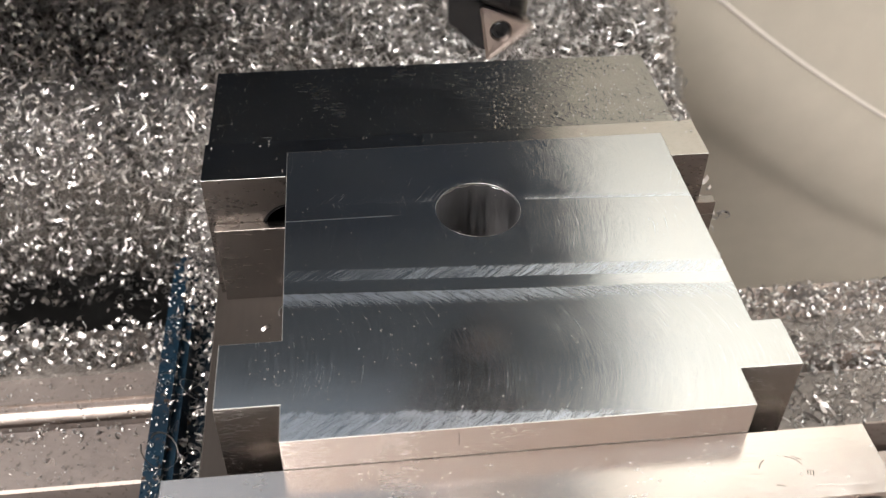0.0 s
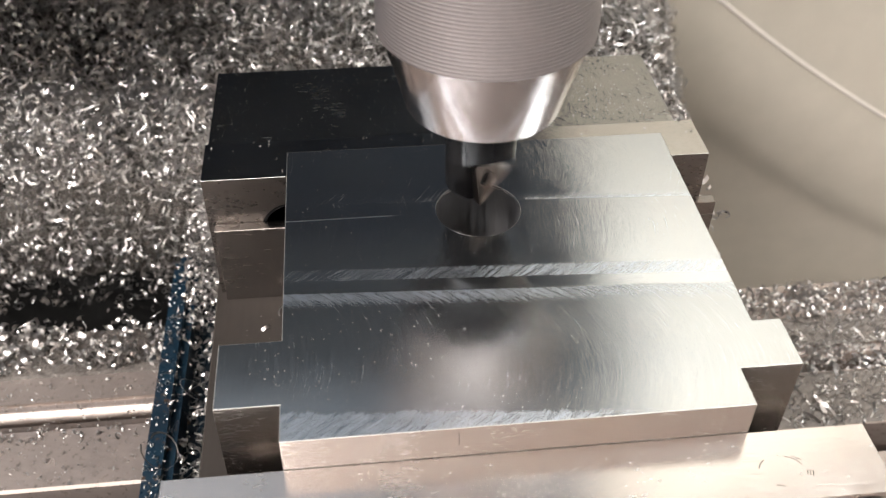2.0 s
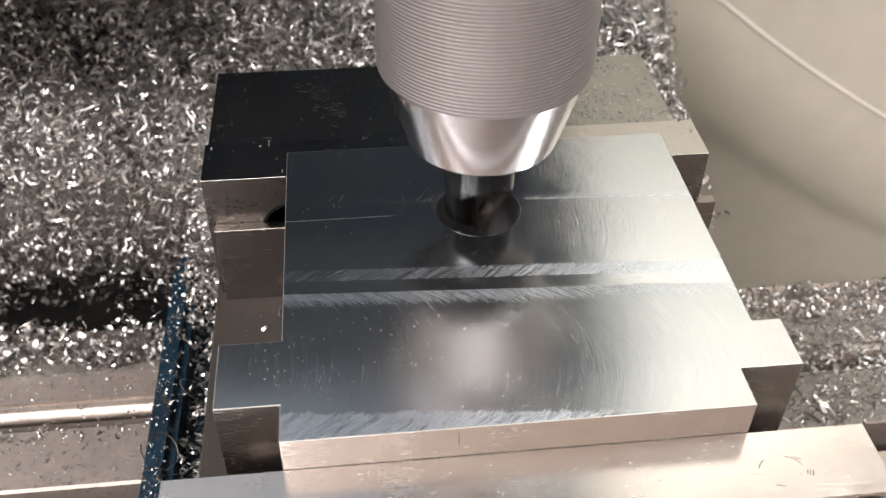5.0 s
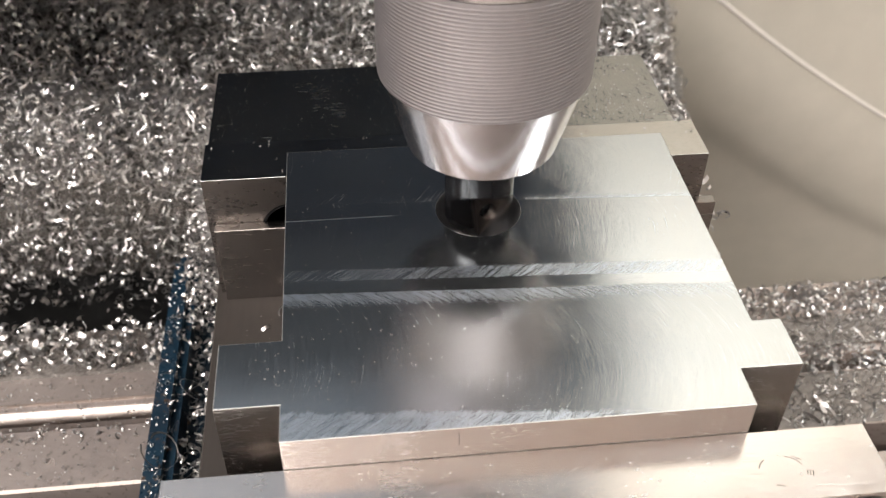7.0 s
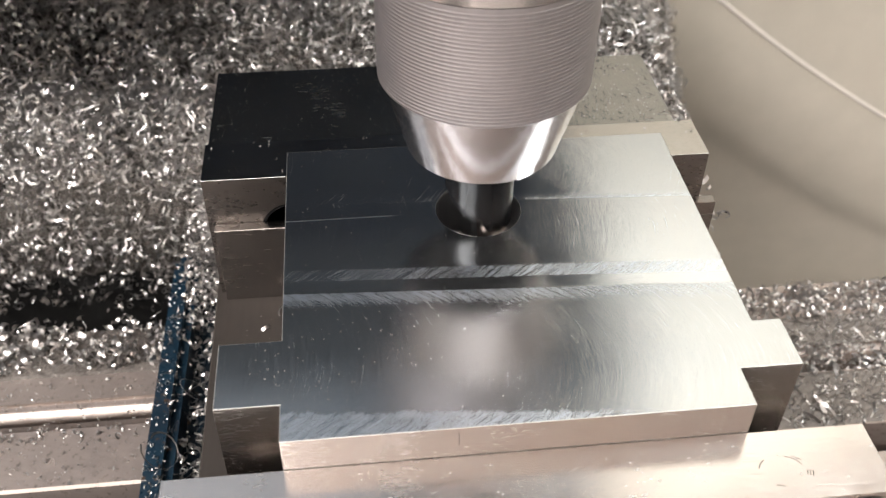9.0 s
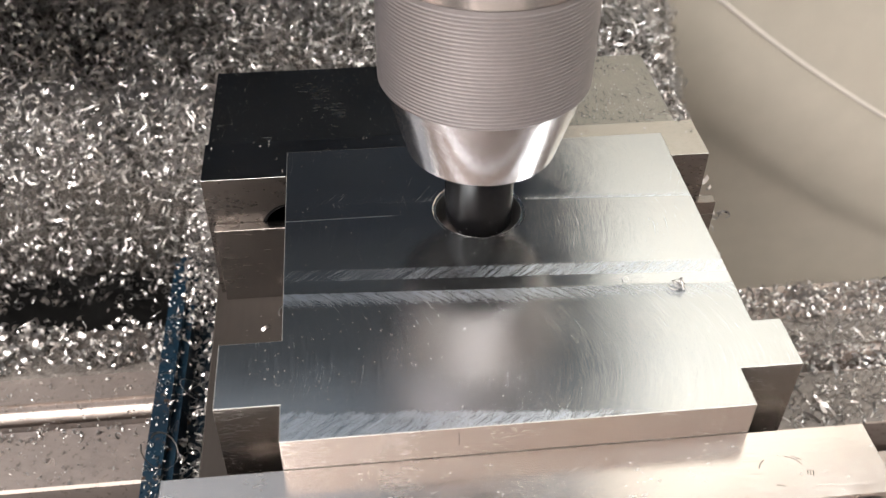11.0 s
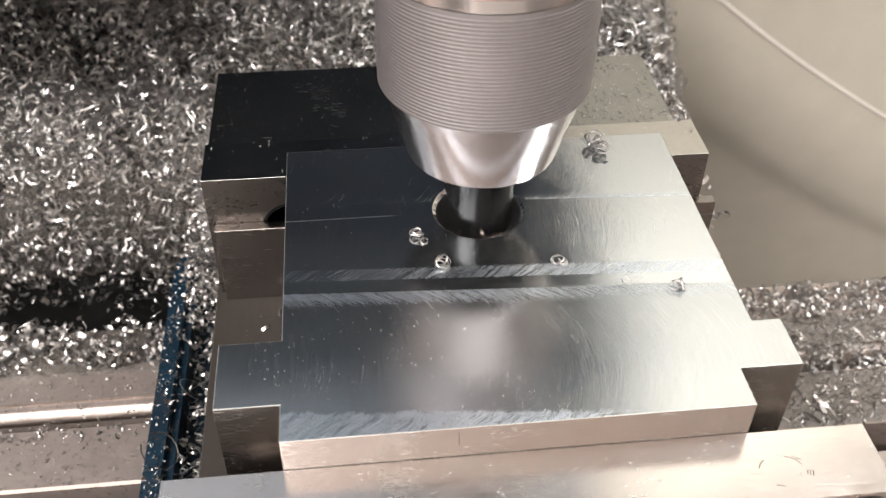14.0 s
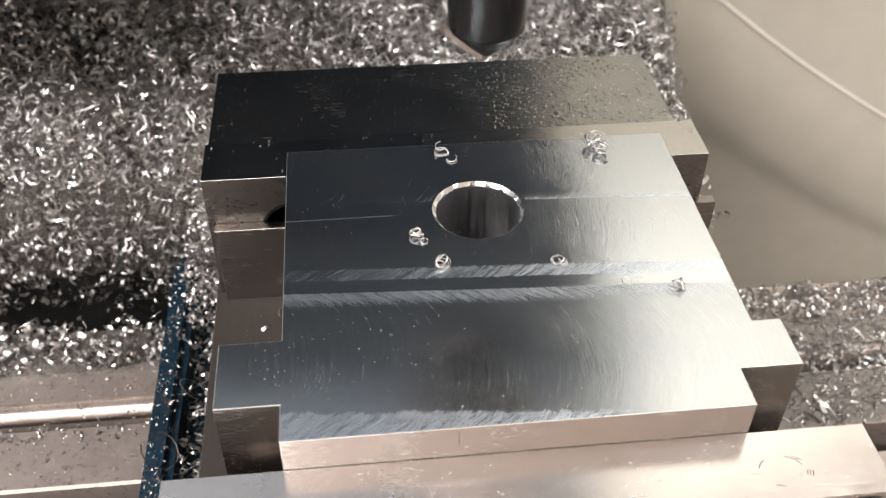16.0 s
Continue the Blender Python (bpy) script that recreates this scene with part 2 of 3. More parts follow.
def box(x0, x1, y0, y1, z0, z1, bevel=0.25, bm=None):
    bm = bm or bmesh.new()
    r = bmesh.ops.create_cube(bm, size=1)
    for v in r["verts"]:
        v.co = Vector(((x0 + x1) / 2 + v.co.x * (x1 - x0), (y0 + y1) / 2 + v.co.y * (y1 - y0), (z0 + z1) / 2 + v.co.z * (z1 - z0)))
    if bevel:
        es = list({e for v in r["verts"] for e in v.link_edges})
        bmesh.ops.bevel(bm, geom=es, offset=bevel, segments=1, affect="EDGES")
    return bm


def lathe(profile, segs=64, bm=None, caps=True, cx=0.0, cy=0.0):
    """Revolve (r, z) pairs about the vertical through cx, cy."""
    bm = bm or bmesh.new()
    rings = []
    for r, z in profile:
        rings.append([bm.verts.new((cx + r * math.cos(2 * PI * i / segs), cy + r * math.sin(2 * PI * i / segs), z)) for i in range(segs)])
    for a, b in zip(rings, rings[1:]):
        for i in range(segs):
            bm.faces.new((a[i], a[(i + 1) % segs], b[(i + 1) % segs], b[i]))
    if caps:
        bm.faces.new(rings[0][::-1])
        bm.faces.new(rings[-1])
    return bm


def prism_x(profile, x0, x1, bm=None):
    """Extrude a (y, z) outline along x."""
    bm = bm or bmesh.new()
    a = [bm.verts.new((x0, y, z)) for y, z in profile]
    b = [bm.verts.new((x1, y, z)) for y, z in profile]
    for i in range(len(a)):
        j = (i + 1) % len(a)
        bm.faces.new((a[i], a[j], b[j], b[i]))
    bm.faces.new(a[::-1])
    bm.faces.new(b)
    return bm


def swarf(rng, n, pts, size=1.0, length=(90, 420), width=(0.45, 1.1), radius=(0.5, 1.8), pitch=(0.2, 1.6), k=5, flat=0.0):
    """Vertices and faces of n curled ribbons at the points pts, in plan units."""
    t = np.linspace(-0.5, 0.5, k + 1)
    ang = np.radians(rng.uniform(*length, n))[:, None] * t
    rad = rng.uniform(*radius, n)[:, None] * size
    wid = rng.uniform(*width, n)[:, None] * size
    pit = rng.uniform(*pitch, n)[:, None] * size
    grow = 1 + rng.uniform(-0.4, 0.4, n)[:, None] * t
    x, y = rad * grow * np.cos(ang) - rad * 0.6, rad * grow * np.sin(ang)
    z = pit * ang / PI
    taper = np.clip(1.25 - 1.3 * np.abs(t) ** 2 * 2, 0.25, 1)
    lo, hi = z - wid * taper / 2, z + wid * taper / 2
    tw = rng.uniform(-0.5, 0.5, n)[:, None]
    V = np.stack([np.stack([x, y, lo], -1), np.stack([x * (1 + tw * 0.3), y * (1 + tw * 0.3), hi], -1)], 2)
    q = rng.normal(size=(n, 4))
    q[:, 1:3] *= 1 - flat
    q /= np.linalg.norm(q, axis=1)[:, None]
    w, a, b, c = q.T
    R = np.stack([np.stack([1 - 2 * (b * b + c * c), 2 * (a * b - c * w), 2 * (a * c + b * w)], -1),
                  np.stack([2 * (a * b + c * w), 1 - 2 * (a * a + c * c), 2 * (b * c - a * w)], -1),
                  np.stack([2 * (a * c - b * w), 2 * (b * c + a * w), 1 - 2 * (a * a + b * b)], -1)], 1)
    V = np.einsum("nij,nkmj->nkmi", R, V) + pts[:, None, None, :]
    V = V.reshape(n, -1, 3)
    i = np.arange(k)
    f = np.stack([2 * i, 2 * i + 1, 2 * i + 3, 2 * i + 2], -1)
    F = (f[None] + (np.arange(n) * 2 * (k + 1))[:, None, None]).reshape(-1, 4)
    return V.reshape(-1, 3), F


def swarf_object(name, V, F, material, at, label, category, kind="stuff"):
    me = bpy.data.meshes.new(name)
    me.from_pydata(((V - np.array(at)) * U).tolist(), [], F.tolist())
    me.polygons.foreach_set("use_smooth", np.ones(len(F), bool))
    me.materials.append(material)
    ob = new(name, me)
    ob.location = loc(*at)
    return tagged(ob, label, category, "", kind)


# ---------------------------------------------------------------- room and machine
ZT = -115.0


def build_room():
    def slab(name, x0, x1, y0, y1, z0, z1, mat, label):
        solid(name, box(x0 / U, x1 / U, y0 / U, y1 / U, z0 / U, z1 / U, 0), mat,
              ((x0 + x1) / 2 / U, (y0 + y1) / 2 / U, z0 / U), label, name.split("_")[0], kind="structure")
    slab("floor", -2.0, 2.0, -2.0, 2.0, -1.1, -1.0, M_FLOOR, "grey painted concrete workshop floor")
    slab("ceiling", -2.0, 2.0, -2.0, 2.0, 1.5, 1.6, M_CEILING, "plain warm cream workshop ceiling")
    slab("wall_west", -2.1, -2.0, -2.0, 2.0, -1.0, 1.5, M_WALL, "plain off-white workshop wall")
    slab("wall_east", 2.0, 2.1, -2.0, 2.0, -1.0, 1.5, M_WALL, "plain off-white workshop wall")
    slab("wall_north", -2.0, 2.0, 2.0, 2.1, -1.0, 1.5, M_WALL, "plain off-white workshop wall")
    slab("wall_south", -2.0, 2.0, -2.1, -2.0, -1.0, 1.5, M_WALL, "plain off-white workshop wall")


def bead_z(x):
    """Height of the guard's bead, which runs down across the sheet."""
    f = (x - 215) / 200
    return -151.9 - 158.8 * f + 23 * f * f


def build_machine():
    # slotted table
    top, neck, deep = ZT, 13, 24
    prof = [(-210, top)]
    for s in (-104, -68.5, -33, 2.5):
        prof += [(s, top), (s, top - neck), (s - 4, top - neck), (s - 4, top - deep), (s + 16, top - deep), (s + 16, top - neck), (s + 12, top - neck), (s + 12, top - 0.9), (s + 12.8, top)]
    # a worn slot; its far side's rounded ledge is shaped to fit the camera's view
    prof += [(38, top), (38, top - 6), (38, top - 12), (44.6, top - 12)]
    prof += [(y, top - d) for y, d in ((44.6, 5.2), (44.7, 4.4), (45.0, 3.6), (45.8, 2.6), (46.6, 1.7), (47.2, 1.2), (47.8, 1.0), (48.0, 0.98))]
    prof += [(50.0, top - 0.9), (50.2, top)]
    prof += [(82, top), (83.2, top - 1.2), (83.2, top - 45), (-210, top - 45)]
    bm = prism_x(prof, -420, 420)
    for f in bm.faces:
        c = f.calc_center_median()
        lip = abs(c.x) < 1 and top - 6.3 < c.z < top - 0.05
        if lip and (44.5 < c.y < 60 and (c.y < 47.5 or c.y > 50.02) or c.y < 36 and c.z > top - 0.8):
            f.material_index = 1
    solid("table", bm, [M_TABLE, M_WORN], (0, 0, top - 45), "worn grey cast iron milling table with slots", "machine table", kind="structure", smooth=True)
    # saddle that carries the heap behind the table
    bm = bmesh.new()
    pts = [(-420, 132), (112, 132), (164, 375), (-420, 375)]
    lo = [bm.verts.new((x, y, -890)) for x, y in pts]
    hi = [bm.verts.new((x, y, -128)) for x, y in pts]
    for i in range(4):
        j = (i + 1) % 4
        bm.faces.new((lo[i], lo[j], hi[j], hi[i]))
    bm.faces.new(hi)
    bm.faces.new(lo[::-1])
    solid("machine_base", bm, M_GAPBLACK, (0, 240, -890), "near-black cast machine base behind the table, coloured for the gap's deep shade", "machine base", kind="structure")
    solid("table_pedestal", box(-300, 300, -190, 75, -890, ZT - 45, 2), M_GAPBLACK, (0, -50, -890), "near-black cast pedestal under the table, coloured for the gap's deep shade", "pedestal", kind="structure")
    # column, head and the block between them, unseen; sized for shade and reflections
    solid("machine_column", box(-420, 104, 376, 600, -890, 640, 8), M_CAST, (-70, 480, -890), "dark grey painted machine column", "machine column", kind="structure")
    solid("dark_reflection_block", box(-440, 86, 165, 376, 152, 640, 6), M_CAST, (-170, 270, 152), "unseen dark block added behind the head for the plate's dark reflection", "machine arm", kind="structure")
    bm = box(-440, 82, 75, 164.9, 150, 640, 6)
    solid("milling_head", bm, M_HEAD, (-170, 120, 150), "unseen blue-grey milling head, widened to shade the heap and show in the plate", "milling head", kind="structure")
    solid("spindle_housing", lathe([(26, 172), (40, 176), (44, 190), (44, 640)], 48), M_HEAD, (0, 0, 172), "blue-grey spindle housing round the arbor", "spindle housing", kind="structure", smooth=True)
    # two unseen blockers added to darken the heap's far left corner
    solid("heap_shade_block", box(-400, -148, 108, 376, 5, 149.5, 4), M_CAST, (-270, 240, 5), "unseen block added to shade the left of the swarf heap", "way cover", kind="structure")
    solid("heap_shade_panel", box(-262, -256, 135, 376, -128, 149.5, 0.5), M_CAST, (-259, 260, -128), "unseen panel added to keep light off the swarf heap", "guard", kind="structure")
    # rear guard of the enclosure, bent below the bead to fit the camera's view
    bm = bmesh.new()
    xs = np.linspace(106, 900, 90)
    below = np.concatenate([[-1000.0, -600.0, -300.0, -60.0], np.linspace(0, 160, 54), [190, 230, 280, 340, 420, 500]])
    slope = np.interp(below, [0, 20, 92, 118, 300, 360], [0, 0.0, 0.27, 0.25, 0.22, 0.0]) + 0.24 * np.exp(-((below - 108) / 11.0) ** 2)
    depth = np.concatenate([[0], np.cumsum((slope[1:] + slope[:-1]) / 2 * np.diff(below))])
    front = [[bm.verts.new((x, 420 + d, bead_z(x) - b)) for x in xs] for b, d in zip(below, depth)]
    back = [[bm.verts.new((x, 424 + d, bead_z(x) - b)) for x in xs] for b, d in zip(below, depth)]
    for rows in (front, back):
        for a, b in zip(rows, rows[1:]):
            for i in range(len(xs) - 1):
                bm.faces.new((a[i], a[i + 1], b[i + 1], b[i]))
    rim = lambda rows: rows[0] + [r[-1] for r in rows[1:-1]] + rows[-1][::-1] + [r[0] for r in rows[1:-1]][::-1]
    f, k = rim(front), rim(back)
    for i in range(len(f)):
        j = (i + 1) % len(f)
        bm.faces.new((f[i], f[j], k[j], k[i]))
    solid("rear_guard", bm, M_BEIGE, (500, 423, -890), "beige painted sheet metal guard, creased along a diagonal fold", "guard", kind="structure", smooth=True)


def tube(points, r, segs=10):
    bm = bmesh.new()
    pts = [Vector(p) for p in points]
    rings = []
    for i, p in enumerate(pts):
        d = (pts[min(i + 1, len(pts) - 1)] - pts[max(i - 1, 0)]).normalized()
        a = d.cross(Vector((0, 1, 0.2))).normalized()
        b = d.cross(a)
        rings.append([bm.verts.new(p + r * (math.cos(2 * PI * k / segs) * a + math.sin(2 * PI * k / segs) * b)) for k in range(segs)])
    for a, b in zip(rings, rings[1:]):
        for k in range(segs):
            bm.faces.new((a[k], a[(k + 1) % segs], b[(k + 1) % segs], b[k]))
    bm.faces.new(rings[0])
    bm.faces.new(rings[-1][::-1])
    return bm


# ---------------------------------------------------------------- vise
ZB = -46.9


def build_vise():
    v = thing("machine_vise", (0, 0, ZT), "blue painted steel milling vise with ground jaws, covered in swarf", "vise")
    body = box(-69, 68, -170, 92, ZT + 8, ZB, 0.4)
    part("bed", body, M_BED, v, "worn brown-grey iron vise bed")
    base = box(-95, 92, -170, 98, ZT, ZT + 8, 0.8)
    part("base", base, M_BLUE, v, "blue painted base flange")
    for x0, x1 in ((-96.5, -87.5), (84, 92.5)):
        bm = box(x0, x1, -170, 100, ZT + 7.5, ZT + 21, 0)
        long_edges = [e for e in bm.edges if abs(e.verts[0].co.y - e.verts[1].co.y) > 1 and e.verts[0].co.z > ZT + 20]
        end_edges = [e for e in bm.edges if all(w.co.y > 99 for w in e.verts)]
        bmesh.ops.bevel(bm, geom=long_edges + end_edges, offset=2.8, segments=4, affect="EDGES")
        part("flange_rim", bm, M_BLUE, v, "chipped blue painted rim", True)
    fixed = part("fixed_jaw", box(-66.8, 61.3, 43.0, 79.6, ZB, -7.5, 0), M_OILJAW, v, "dark oiled steel fixed jaw")
    # hardened plate; flat black discs stand for the shaded counterbores of its screws
    for name, y0, y1, zt, xa, xb, face in (("rear_jaw_plate", 26.9, 43.0, -7.5, -67.6, 66.2, -1), ("front_jaw_plate", -79.0, -63.37, -8.45, -67.4, 68.1, 1)):
        bm = box(xa, xb, y0, y1, ZB + 0.1, zt, 0)
        lip = [e for e in bm.edges if all(w.co.z > zt - 0.01 and (w.co.y < y0 + 0.01) == (face < 0) for w in e.verts)]
        bmesh.ops.bevel(bm, geom=lip, offset=0.07, segments=1, affect="EDGES")
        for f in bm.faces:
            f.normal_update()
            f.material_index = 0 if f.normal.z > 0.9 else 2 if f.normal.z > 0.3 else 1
        # rear plate's upright faces: shade put into a darker steel colour
        plate = part(name, bm, [M_GROUND if face < 0 else M_FRONT, M_JAWSIDE if face < 0 else M_MOVING, M_EDGE], v, "ground hardened steel jaw plate")
        if face < 0:
            for sx in (-45.6, 45.6):
                bm = bmesh.new()
                ring = []
                for r, y in ((8.2, y0 - 0.05), (7.6, y0 - 0.05), (7.4, y0 + 0.0)):
                    ring.append([bm.verts.new((sx + r * math.cos(2 * PI * i / 40), y, -24.5 + r * math.sin(2 * PI * i / 40))) for i in range(40)])
                for a, b in zip(ring, ring[1:]):
                    for i in range(40):
                        bm.faces.new((a[i], a[(i + 1) % 40], b[(i + 1) % 40], b[i]))
                bm.faces.new(ring[-1])
                part("counterbore_disc", bm, M_BLACK, plate, "flat black disc for the dark counterbore of a jaw screw")
        else:
            # ring-shaped scuff marks on the ground top
            for a0, a1, rr in ((128, 165, 4.4), (18, 70, 4.2), (30, 55, 4.8), (-22, -6, 4.6), (-22, -6, 5.1), (-24, -8, 5.6), (238, 258, 4.6)):
                bm = bmesh.new()
                n = 8
                rows = [[bm.verts.new((48.4 + q * math.cos(radians(a0 + (a1 - a0) * i / n)), -72.5 + q * 0.75 * math.sin(radians(a0 + (a1 - a0) * i / n)), zt + 0.012)) for i in range(n + 1)] for q in (rr, rr + 0.14)]
                for i in range(n):
                    bm.faces.new((rows[0][i], rows[0][i + 1], rows[1][i + 1], rows[1][i]))
                part("scuff_mark", bm, M_BED, plate, "dark curved scuff mark")
    scatter("swarf_chips", 46, (-44, 46), (-63.5, -63.25), -8.5, "fine dark chips caught in the seam before the plate", 0.12, 39, 0.25, k=3)
    scatter("swarf_chips", 40, (-30, 24), (-78, -65), -8.45, "fine bright chips on the front jaw plate", 0.10, 41, 0.1, k=3)
    part("moving_jaw", box(-66.5, 66.5, -150, -79.3, ZB + 0.1, -9.4, 0.4), M_MOVING, v, "ground steel moving jaw")
    return v


def build_parallels():
    a = solid("parallel_bar", box(-66.0, 70.0, 23.7, 26.85, ZB, -21.85, 0.15), M_PARALLEL, (0, 25, ZB), "thin ground steel parallel standing against the rear jaw", "parallel bar", "parallels under the plate")
    solid("parallel_bar", box(-60, 62, -63.2, -60.1, ZB, -21.85, 0.15), M_PARALLEL, (0, -61, ZB), "thin ground steel parallel standing against the front jaw", "parallel bar", "parallels under the plate")
    return a


# ---------------------------------------------------------------- workpiece
def build_workpiece():
    out = [(-44.94, -63.28), (44.78, -63.28), (44.78, -54.06), (57.6, -54.06), (57.6, -41.6), (51.51, -41.6), (51.51, 26.85), (-44.94, 26.85),
           (-44.94, -38.07), (-57.43, -38.07), (-57.43, -54.6), (-44.94, -54.6)]
    n = len(out)

    def inset(d):
        res = []
        for i, p in enumerate(out):
            a, b, c = Vector(out[i - 1]), Vector(p), Vector(out[(i + 1) % n])
            e1, e2 = (b - a).normalized(), (c - b).normalized()
            res.append((b.x - (e1.y + e2.y) * d, b.y + (e1.x + e2.x) * d))
        return res

    bm = bmesh.new()
    S = 96

    def loop(pts, z):
        return [bm.verts.new((x, y, z)) for x, y in pts]

    def circle(r, z):
        return loop([(r * math.cos(2 * PI * i / S), r * math.sin(2 * PI * i / S)) for i in range(S)], z)

    def strip(a, b, mi):
        for i in range(len(a)):
            j = (i + 1) % len(a)
            bm.faces.new((a[i], a[j], b[j], b[i])).material_index = mi

    def cap(a, b, mi):
        es = [bm.edges.get((q[i], q[(i + 1) % len(q)])) for q in (a, b) for i in range(len(q))]
        r = bmesh.ops.triangle_fill(bm, edges=es, use_beauty=True, use_dissolve=False)
        for f in r["geom"]:
            if isinstance(f, bmesh.types.BMFace):
                f.material_index = mi

    t0, t1, b1, b0 = loop(inset(0.12), 0), loop(out, -0.06), loop(out, -21.64), loop(inset(0.16), -21.8)
    strip(t0, t1, 4), strip(t1, b1, 1), strip(b1, b0, 1)
    c0, c1, c2 = circle(10.8, 0), circle(10.0, -0.8), circle(10.0, -21.8)
    # chatter: flatter gaps between the bright lobes of the chamfer
    for i, v in enumerate(c1):
        v.co.z += 0.26 if i % 6 in (0, 1) else 0.03 * math.sin(i * 0.9)
    strip(c0, c1, 3), strip(c1, c2, 2)
    cap(t0, c0, 0), cap(b0, c2, 1)
    plate = thing("workpiece_plate", (0, 0, -21.8), "flat machined aluminium plate with side lugs and a bored hole", "metal plate")
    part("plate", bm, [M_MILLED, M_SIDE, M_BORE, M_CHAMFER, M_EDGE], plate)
    part("scuff_mark", box(-12.05, -11.93, -63.31, -63.27, -5.0, -1.2, 0), M_BED, plate, "short dark scratch down the front face")
    # ring of stock over the chamfer; it sinks into the plate to bare it
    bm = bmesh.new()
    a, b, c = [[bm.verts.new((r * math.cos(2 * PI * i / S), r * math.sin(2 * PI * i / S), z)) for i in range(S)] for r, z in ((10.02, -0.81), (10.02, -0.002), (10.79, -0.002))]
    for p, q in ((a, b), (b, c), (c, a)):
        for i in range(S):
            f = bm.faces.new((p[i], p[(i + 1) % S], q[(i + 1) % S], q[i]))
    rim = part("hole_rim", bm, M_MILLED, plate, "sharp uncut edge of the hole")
    bm = bmesh.new()
    rng = random.Random(12)
    rings = []
    for i in range(S):
        a, r, h = 2 * PI * i / S, 10.0 + rng.uniform(-0.03, 0.02), rng.uniform(-0.03, 0.04)
        rings.append([bm.verts.new(((r + dr) * math.cos(a), (r + dr) * math.sin(a), z)) for dr, z in ((0.05, -0.02), (-0.04, -0.06), (0.01, h))])
    for i in range(S):
        p, q = rings[i], rings[(i + 1) % S]
        if rng.random() < 0.3:
            continue
        for k in range(3):
            bm.faces.new((p[k], q[k], q[(k + 1) % 3], p[(k + 1) % 3]))
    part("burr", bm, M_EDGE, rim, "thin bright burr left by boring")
    return plate, rim


# ---------------------------------------------------------------- chuck and cutter
def build_chuck():
    """Origin at the middle of the nose's lower edge, on the spindle axis."""
    c = thing("tool_chuck", (0, 0, 0), "steel collet chuck with a grooved sleeve and polished nose", "tool chuck")
    nose = [(8.3, 0.9), (10.5, 0.5), (15.9, 0.0), (16.6, 0.35), (21.4, 17.2), (21.5, 17.6)]
    part("nose", lathe(nose, 96), M_POLISH, c, "polished tapered steel nose", True)
    prof = [(21.4, 17.6), (22.1, 17.9)]
    z = 18.2
    while z < 41.8:
        prof += [(22.4, z), (22.4, z + 0.45), (22.28, z + 0.55), (22.28, z + 0.72)]
        z += 0.82
    prof += [(22.2, 42.7), (21.8, 42.8)]
    part("grooved_sleeve", lathe(prof, 96), M_CHUCK, c, "satin steel sleeve cut with fine grip grooves")
    part("collar", lathe([(21.9, 42.8), (22.4, 43.0), (22.4, 45.4), (22.0, 45.8)], 96), M_POLISH, c, "bright steel collar", True)
    part("arbor", lathe([(20.0, 45.8), (20.4, 46.2), (21.4, 66), (25, 67), (25, 180)], 64), M_BLACK, c, "dark arbor above the collar", True)
    return c


